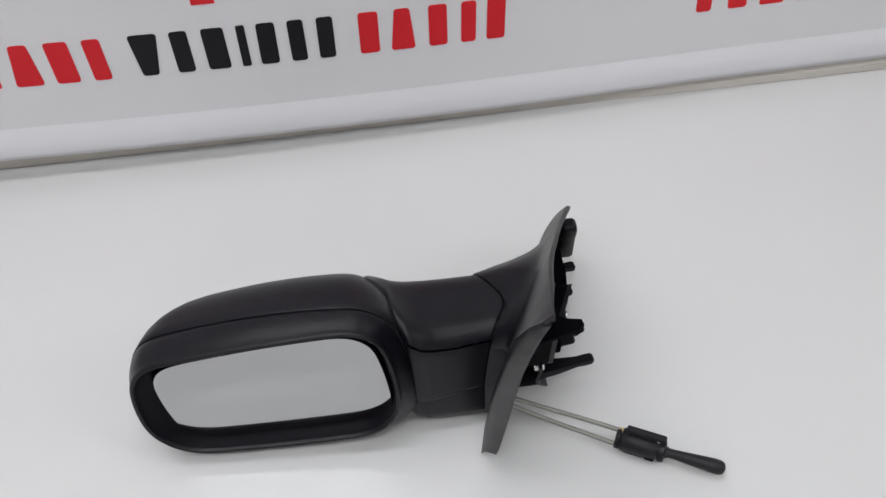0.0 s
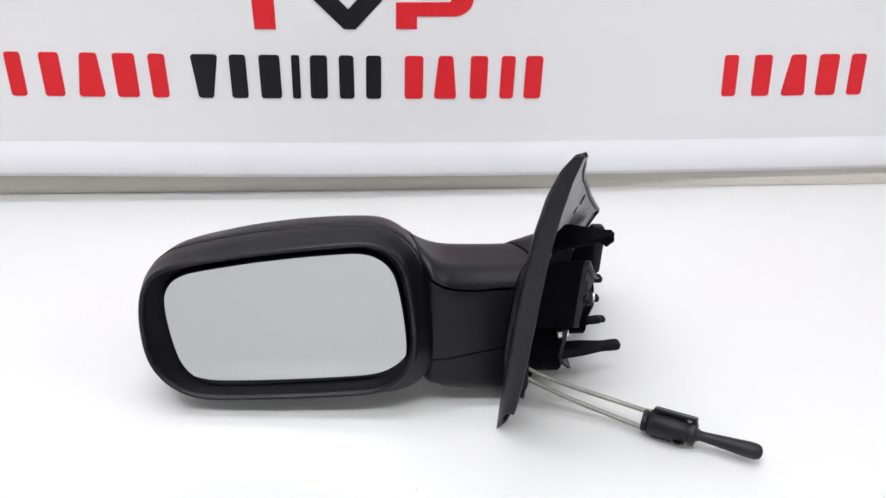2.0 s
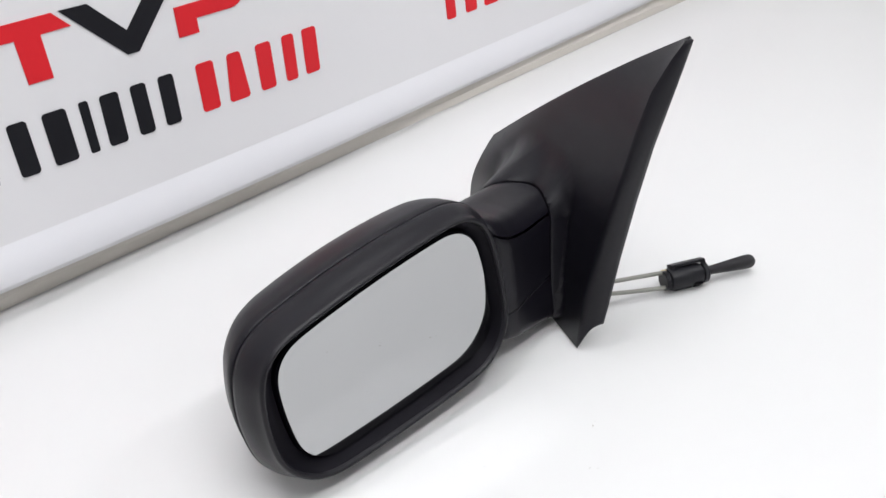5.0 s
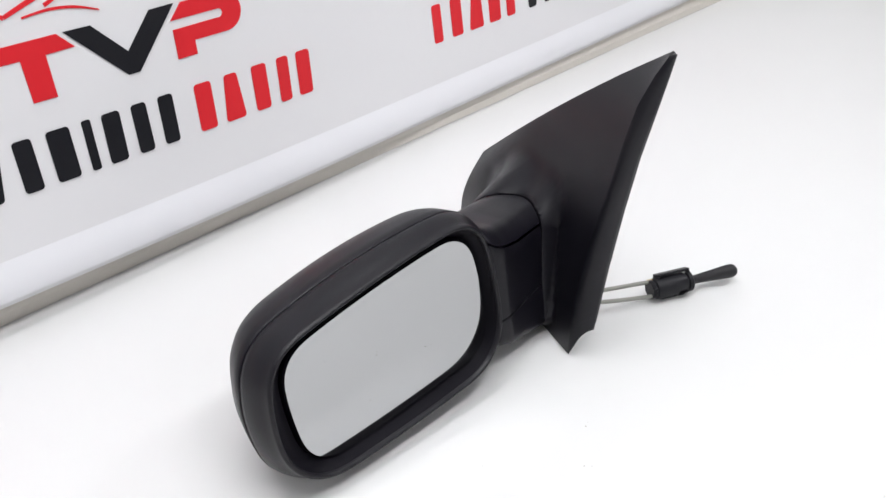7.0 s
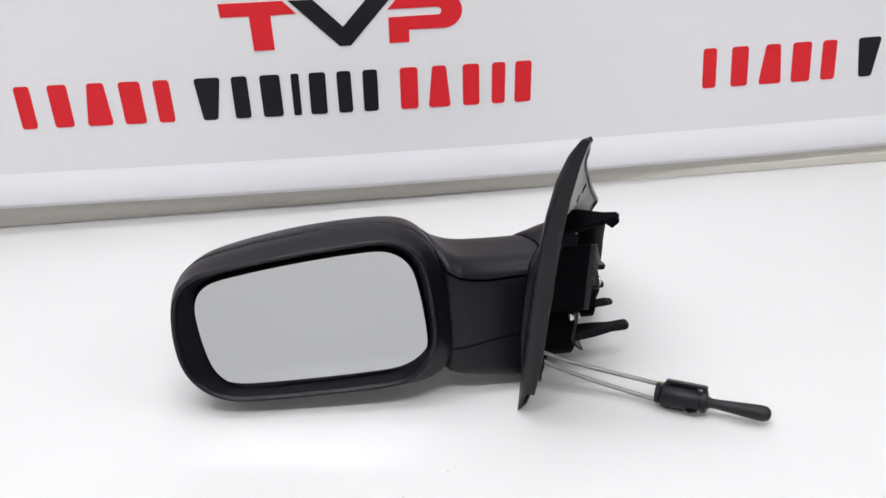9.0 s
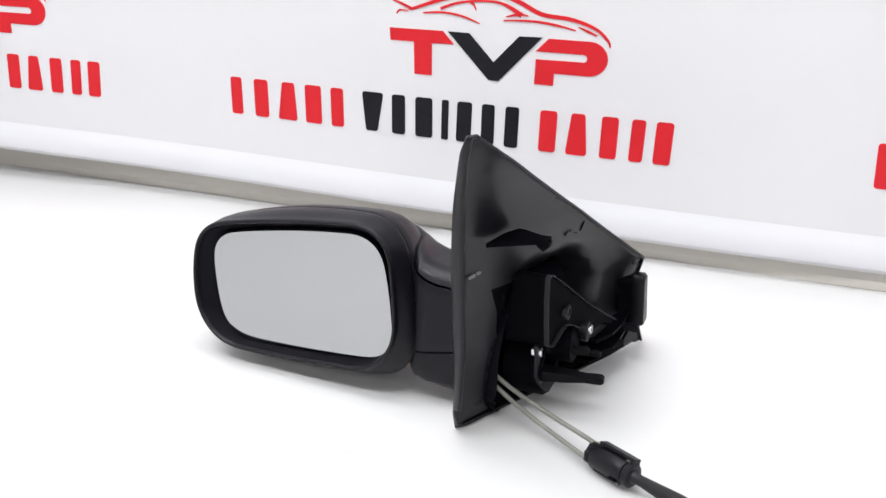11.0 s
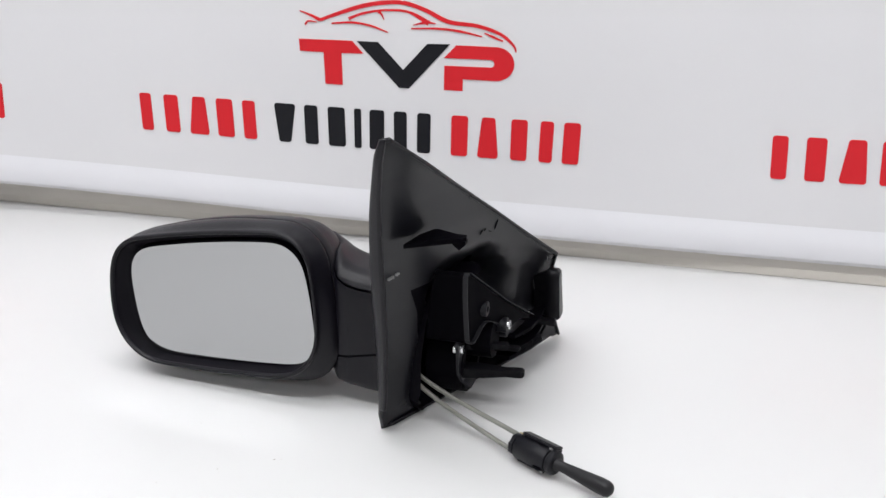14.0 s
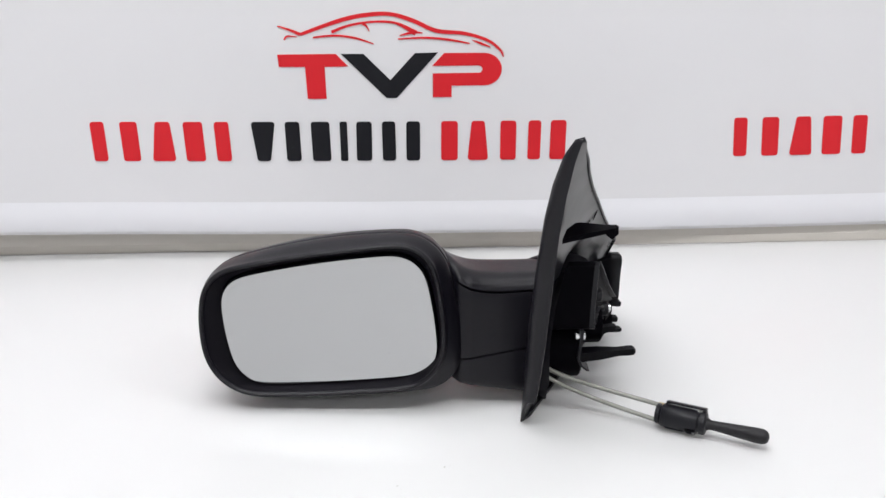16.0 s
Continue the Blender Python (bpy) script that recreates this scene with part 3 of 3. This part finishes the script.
TRAY = [(0.0439, 0.1212), (0.0456, 0.1241), (0.048, 0.123), (0.066, 0.1077), (0.0896, 0.0869), (0.1115, 0.0698), (0.1284, 0.0576), (0.1286, 0.0537), (0.1172, 0.0584), (0.1074, 0.057), (0.101, 0.0542), (0.0949, 0.0557), (0.089, 0.0616),
        (0.0846, 0.0672), (0.0798, 0.0702), (0.0752, 0.0729), (0.0707, 0.074), (0.066, 0.0712), (0.0635, 0.0678), (0.0612, 0.0649), (0.0581, 0.0624), (0.0547, 0.0623), (0.0515, 0.0647), (0.0504, 0.0679), (0.0476, 0.0854), (0.0451, 0.1041)]
bm = bmesh.new()
lo = [bm.verts.new((max(0.1225, plate_x(y, z) - 0.006), y, z)) for y, z in TRAY]
hi = [bm.verts.new(bracket_place(y, z, -0.0035)) for y, z in TRAY]
bm.faces.new(hi)
for i in range(len(lo)):
    j = (i + 1) % len(lo)
    bm.faces.new((lo[i], lo[j], hi[j], hi[i]))
bracket = part("bracket", bm, M_WELL, wing_mirror, "black moulded bracket inside the base", angle=25)


def edge_band(line, width, h0, thick):
    """A narrow standing rim along an open line on the bracket's face."""
    p = [Vector(q) for q in line]
    rows = []
    for i, q in enumerate(p):
        t = (p[min(i + 1, len(p) - 1)] - p[max(i - 1, 0)]).normalized()
        inner = q + Vector((t.y, -t.x)) * width
        rows.append([bracket_place(v.x, v.y, h) for v, h in ((q, h0), (q, h0 + thick), (inner, h0 + thick), (inner, h0))])
    return rows_mesh(rows, True, True, True)


part("bracket_rim", edge_band(TRAY[20:] + TRAY[:7], 0.0005, -0.0036, 0.0036), M_CLIP, bracket, smooth=False)
part("bracket_rim", edge_band(TRAY[11:21], 0.0006, -0.0036, 0.0030), M_CLIP, bracket, smooth=False)


def disc(bm, y, z, x0, x1, r, n=20, hole=0.0):
    """A round boss along x, with an optional hole."""
    def circle(x, rad):
        return [Vector((x, y + rad * math.cos(2 * math.pi * k / n), z + rad * math.sin(2 * math.pi * k / n))) for k in range(n)]
    rows = [circle(x0, r), circle(x1 - 0.0005, r), circle(x1, r - 0.0005)]
    if hole:
        rows += [circle(x1, hole), circle(x1 - 0.004, hole)]
    rows_mesh(rows, True, False, True, bm)


bm = bmesh.new()
disc(bm, 0.0716, 0.0848, 0.168, bracket_x(0.0716, 0.0848) - 0.0014, 0.0058, 24, 0.0028)
part("boss", bm, M_CLIP, bracket, "round hollow boss")
bm = bmesh.new()
disc(bm, 0.0945, 0.0620, 0.160, 0.1852, 0.0062)
disc(bm, 0.104, 0.054, 0.160, 0.1830, 0.0070)
part("screw_tab", bm, M_CLIP, bracket)
# flat stay that runs back from the tab to the rear of the base
rows = [[Vector((x + dx, y, z + dz)) for dx, dz in ((0, -h), (0, h), (-0.0025, h), (-0.0025, -h))] for x, y, z, h in ((0.1815, 0.100, 0.0550, 0.0050), (0.1835, 0.112, 0.0518, 0.0052), (0.1890, 0.140, 0.0405, 0.0048), (0.1945, 0.166, 0.0295, 0.0040))]
part("stay", rows_mesh(rows, True, True, True), M_LEVER, bracket, "flat dark stay", smooth=False)
# strap with the lower screw: bends down and back
bm = bmesh.new()
strap = [(0.1585, 0.0645), (0.1588, 0.056), (0.158, 0.046), (0.1575, 0.036), (0.160, 0.029), (0.166, 0.0235)]
rows_mesh([[Vector((x + dx, 0.056 + dy + (0.064 - z) * 0.22, z)) for dx, dy in ((0, -0.008), (0, 0.007), (-0.0025, 0.007), (-0.0025, -0.008))] for x, z in strap], True, True, True, bm)
part("strap", bm, M_CLIP, bracket, angle=25)
# round motor socket between the screws
bm = bmesh.new()
rows = []
for x, r in ((0.130, 0.027), (0.158, 0.027), (0.1595, 0.0255), (0.1595, 0.019), (0.150, 0.017)):
    rows.append([Vector((x, 0.083 + r * math.cos(2 * math.pi * k / 32), 0.036 + r * math.sin(2 * math.pi * k / 32))) for k in range(32)])
rows_mesh(rows, True, False, True, bm)
part("socket", bm, M_WELL, bracket)
bm = bmesh.new()
disc(bm, 0.0855, 0.0545, 0.140, 0.1775, 0.0160, 32)
part("drive_cap", bm, M_WELL, bracket, "round black cap between the screws")


def screw(y, z, x):
    bm = bmesh.new()
    disc(bm, y, z, x - 0.006, x + 0.0016, 0.0037, 18, 0.0017)
    head = part("screw", bm, M_STEEL, wing_mirror, "bright steel screw")
    bm = bmesh.new()
    for k in range(3):
        box(bm, (-0.0004, -0.0021, -0.0005), (0.0004, 0.0021, 0.0005), 0, Matrix.Translation((x - 0.0005, y, z)) @ Matrix.Rotation(radians(60 * k + 15), 4, "X"))
    part("recess", bm, M_WELL, head, smooth=False)


screw(0.0945, 0.0624, 0.1858)
screw(0.0556, 0.0566, 0.1592)


def peg(a, b, h0, h1, w0, w1, knob=0.0):
    """A tapering moulded peg from a to b: heights h, widths w, with a small barb at its end."""
    m = frame_along(a, b)
    length = (Vector(b) - Vector(a)).length
    rows = []
    steps = ((0.0, h0, w0), (0.35, h0 * 0.75 + h1 * 0.25, w0 * 0.7 + w1 * 0.3), (0.7, h1, w1), (0.86, h1 + knob, w1 + knob * 0.5), (0.96, h1 + knob * 0.8, w1), (1.0, h1 * 0.7, w1 * 0.7))
    for f, h, w in steps:
        rows.append([m @ Vector((length * f, sy * w / 2, sz * h / 2)) for sy, sz in ((-1, -1), (1, -1), (1, 1), (-1, 1))])
    return rows_mesh(rows, True, True, True)


# flat locating blade that stands out of the base, with a barb under its tip
BLADE = [(0.1330, 0.0065), (0.1385, 0.0250), (0.1462, 0.0340), (0.1500, 0.0325), (0.1660, 0.0225), (0.1738, 0.0205), (0.1748, 0.0160), (0.1715, 0.0130), (0.1500, 0.0085)]
bm = prism(BLADE, 0.0030, lambda x, y, h: Vector((x, y, 0.1575 + h + 0.09 * (x - 0.15) - 0.004 * max(0.0, (0.15 - x) / 0.03))))
blade = part("locating_blade", bm, M_WELL, wing_mirror, "flat black locating blade", smooth=False)
bm = bmesh.new()
rows_mesh([[Vector((x, y, z)) for y in (0.0140, 0.0200) for z in ((z1, z0) if y < 0.017 else (z0, z1))] for x, z0, z1 in ((0.1655, 0.1570, 0.1595), (0.1700, 0.1535, 0.1600), (0.1745, 0.1575, 0.1602))], True, True, True, bm)
part("barb", bm, M_WELL, blade, smooth=False)
for a, b, h0, h1, w0, w1, knob in (((0.158, 0.0650, 0.0345), (0.2045, 0.0697, 0.0355), 0.0080, 0.0050, 0.012, 0.007, 0.0006),
                                   ((0.158, 0.084, 0.0465), (0.1965, 0.0903, 0.0450), 0.0042, 0.0026, 0.012, 0.006, 0.0004),
                                   ((0.158, 0.074, 0.0520), (0.1900, 0.0790, 0.0525), 0.0050, 0.0035, 0.010, 0.006, 0.0004),
                                   ((0.175, 0.1390, 0.0320), (0.2037, 0.1417, 0.0302), 0.0060, 0.0040, 0.009, 0.006, 0.0006),
                                   ((0.182, 0.1600, 0.0375), (0.2104, 0.1640, 0.0352), 0.0070, 0.0040, 0.010, 0.007, 0.0006)):
    part("peg", peg(a, b, h0, h1, w0, w1, knob), M_PEG, wing_mirror, smooth=False)

# ribs that run back from the bracket to the rear edge
bm = bmesh.new()
for z, thick, out in ((0.030, 0.0035, 0.016), (0.042, 0.003, 0.012), (0.022, 0.003, 0.012)):
    line = [(plate_x(y, z) + 0.0005, min(plate_x(y, z) + out + 0.012, 0.1995), y) for y in (0.112, 0.13, 0.15, 0.17, 0.182)]
    rows_mesh([[Vector((x0, y, z)), Vector((x1, y, z)), Vector((x1, y, z + thick)), Vector((x0, y, z + thick))] for x0, x1, y in line], True, True, True, bm)
part("rear_ribs", bm, M_WELL, bracket, smooth=False)

# soft pad on the rear edge
bm = bmesh.new()
rows = []
for x, g in ((0.1890, -0.0075), (0.1985, -0.003), (0.201, 0.0), (0.2090, 0.0), (0.2112, -0.002)):
    o = rounded([(0.177, 0.030), (0.168, 0.080), (0.1815, 0.0785), (0.1945, 0.030)], (0.004, 0.005, 0.003, 0.003), 5, 4)
    c = Vector((0.177, 0.059))
    rows.append([Vector((x, p.x, p.y)) + Vector((0, (p - c).normalized().x, (p - c).normalized().y)) * g for p in o])
rows_mesh(rows, True, True, True, bm)
part("edge_pad", bm, M_SATIN, wing_mirror, "soft black pad on the rear edge")

# stamped marks on the inner face of the flange: small unreadable bars
bm = bmesh.new()
for k, (w, h) in enumerate(((0.0011, 0.0026), (0.0009, 0.0026), (0.0013, 0.0026), (0.0, 0.0), (0.0009, 0.0024), (0.0009, 0.0022))):
    if w:
        w, h = w * 0.75, h * 0.72
        y, z = 0.0066 + 0.0016 * k, 0.1298 + 0.0003 * k
        x = 0.12165 + 0.5135 * (y - 0.0062)
        box(bm, (x - 0.0012, y - w / 2, z - h / 2), (x + 0.0007, y + w / 2, z + h / 2))
part("stamp_bars", bm, M_STAMP, base, "pale unreadable stamp", smooth=False)

# faint embossed marks on the inner face
out = Vector((0.85, -0.43, -0.29)) * 0.0003
for a, c, f0, f1, r in (((0.1636, 0.0896, 0.1364), (0.1682, 0.0935, 0.1450), 0.05, 0.45, 0.0005), ((0.1645, 0.0920, 0.1365), (0.1690, 0.0965, 0.1430), 0.35, 0.60, 0.0004),
                        ((0.1697, 0.1054, 0.1315), (0.1745, 0.1040, 0.1456), 0.35, 0.98, 0.0005), ((0.1680, 0.0990, 0.1370), (0.1697, 0.1054, 0.1345), 0.0, 0.9, 0.0004)):
    a, c = Vector(a) + out, Vector(c) + out
    p, q = a.lerp(c, f0), a.lerp(c, f1)
    part("embossed_mark", tube([p, p.lerp(q, 0.2), p.lerp(q, 0.8), q], [r * 0.4, r, r, r * 0.4], 6), M_WELL, base)

# ---- cable adjuster ----
SL, SR, END = Vector((0.2112, 0.0115, 0.0108)), Vector((0.2450, -0.0070, 0.0114)), Vector((0.2856, -0.0272, 0.0108))
axis = (SR - SL).normalized()
side = axis.cross(Vector((0, 0, 1))).normalized()
CABLES = ((Vector((0.1190, 0.0525, 0.0380)), Vector((0.0, 0.0, 0.0052)) - side * 0.0035), (Vector((0.1190, 0.0490, 0.0325)), Vector((0.0, 0.0, -0.0040)) + side * 0.0040))
for k, (start, off) in enumerate(CABLES):
    end = SL + off + axis * 0.004
    pts = bezier(start, start + Vector((0.018, -0.004, -0.016)), end - axis * 0.028 + Vector((0, 0, 0.003)), end, 28)
    cable = part("cable", tube(pts, [0.0018] * len(pts), 10), M_CABLE, wing_mirror, "grey sheathed control cable")
    if k == 0:  # a flat brass tongue runs on from the upper cable into the sleeve
        bm = bmesh.new()
        box(bm, (-0.004, -0.0022, -0.0006), (0.009, 0.0022, 0.0006), 0.0003, frame_along(end + Vector((0, 0, 0.0012)), end + axis + Vector((0, 0, 0.0012))))
        part("ferrule", bm, M_BRASS, cable, "dull brass tongue")

m = frame_along(SL, SR)
LEN = (SR - SL).length


def barrel(profile, flat=0.0, n=28):
    """Turned rings along the sleeve; flat: how far the sides are squared off."""
    rows = []
    for f, r in profile:
        o = []
        for k in range(n):
            a = 2 * math.pi * k / n
            q = 1.0 + flat * (abs(math.cos(2 * a)) - 0.5)
            o.append(m @ Vector((LEN * f, r * q * math.cos(a), r * q * math.sin(a))))
        rows.append(o)
    return rows_mesh(rows, True, True, True)


sleeve = part("adjuster_sleeve", barrel(((0.10, 0.0070), (0.12, 0.0086), (0.14, 0.0090), (0.50, 0.0090), (0.82, 0.0088), (0.835, 0.0085), (0.84, 0.0072), (0.87, 0.0072)), -0.05), M_CLIP, wing_mirror, "black clip-on adjuster sleeve", angle=30)
part("end_socket", barrel(((0.0, 0.0052), (0.0, 0.0074), (0.015, 0.0079), (0.085, 0.0079), (0.10, 0.0070), (0.12, 0.0070)), 0.06), M_CLIP, sleeve, angle=30)
part("end_collar", barrel(((0.87, 0.0070), (0.872, 0.0084), (0.885, 0.0088), (0.965, 0.0087), (0.985, 0.0080), (1.0, 0.0062)), 0.03), M_CLIP, sleeve, angle=30)


def on_sleeve(name, lo, hi, turn, mat, label="", bevel=0.0006):
    """A bar along the sleeve, turned about its axis; lo and hi: along, across, outwards."""
    bm = bmesh.new()
    box(bm, (LEN * lo[0], lo[1], lo[2]), (LEN * hi[0], hi[1], hi[2]), bevel, m @ Matrix.Rotation(radians(turn), 4, "X"))
    return part(name, bm, mat, sleeve, label, angle=30)


on_sleeve("clip", (0.17, -0.0044, 0.0096), (0.97, 0.0044, 0.0116), -24, M_CLIP, "flat spring bar over the sleeve", 0.0007)
on_sleeve("clip_foot", (0.17, -0.0040, 0.0070), (0.25, 0.0040, 0.0100), -24, M_CLIP)
on_sleeve("clip_foot", (0.90, -0.0040, 0.0070), (0.97, 0.0040, 0.0100), -24, M_CLIP)
# pale bar added for the white that shows through the slot
on_sleeve("slot_pale_bar", (0.80, -0.0028, 0.0078), (0.86, 0.0036, 0.0093), -22, M_STAMP, "pale bar added for the white showing in the slot", 0.0003)
on_sleeve("clip", (0.20, -0.0030, 0.0084), (0.60, 0.0030, 0.0098), 150, M_CLIP)
# matt black bar stands for the dark lower slot, with white showing in it
on_sleeve("clip", (0.62, -0.0034, 0.0080), (0.82, 0.0034, 0.0098), 128, M_WELL)
on_sleeve("slot_pale_bar", (0.76, -0.0016, 0.0094), (0.815, 0.0016, 0.0101), 128, M_STAMP, "pale bar added for the white showing in the slot", 0.0002)
for turn in (20, 62, 104, 196, 240):
    on_sleeve("rib", (0.005, -0.0010, 0.0072), (0.10, 0.0010, 0.0086), turn, M_CLIP, "", 0.0003)
d = END - SR
bm = tube([SR - axis * 0.002, SR + d * 0.02, SR + d * 0.06, SR + d * 0.16, SR + d * 0.35, SR + d * 0.60, SR + d * 0.80, SR + d * 0.90, SR + d * 0.955, SR + d * 0.985, SR + d * 1.0],
          [0.0046, 0.0046, 0.0037, 0.0038, 0.0044, 0.0052, 0.0058, 0.0057, 0.0048, 0.0033, 0.0012], 20)
part("adjuster_lever", bm, M_LEVER, wing_mirror, "tapered dark grey lever with a rounded end")

# ---- crumbs on the table ----
rng = random.Random(4)
bm = bmesh.new()
for x, y, s in ((0.0465, -0.040, 0.0016), (0.013, -0.062, 0.0013), (-0.03, -0.011, 0.0010), (-0.02, -0.088, 0.0011), (0.051, -0.0385, 0.0007), (0.016, -0.066, 0.0008)):
    r = bmesh.ops.create_icosphere(bm, subdivisions=1, radius=s / 2)
    turn = Matrix.Rotation(rng.uniform(0, 3), 4, "Z")
    for v in r["verts"]:
        v.co = Vector((x, y, s * 0.12)) + turn @ Vector((v.co.x * rng.uniform(0.7, 1.6), v.co.y * rng.uniform(0.5, 0.9), v.co.z * 0.3))
tagged(part("crumbs", bm, M_DUST), "a few tiny grey crumbs on the white table", "crumbs", kind="stuff")

# ---- unseen ceiling battens, modelled round the inferred lamp and the added fills ----
for lx, ly, watts in UNSEEN_BATTENS:
    batten = empty("unseen_ceiling_light", (lx, ly, 1.70), "unseen long white batten light, placed on the ceiling to light the table", "ceiling light")
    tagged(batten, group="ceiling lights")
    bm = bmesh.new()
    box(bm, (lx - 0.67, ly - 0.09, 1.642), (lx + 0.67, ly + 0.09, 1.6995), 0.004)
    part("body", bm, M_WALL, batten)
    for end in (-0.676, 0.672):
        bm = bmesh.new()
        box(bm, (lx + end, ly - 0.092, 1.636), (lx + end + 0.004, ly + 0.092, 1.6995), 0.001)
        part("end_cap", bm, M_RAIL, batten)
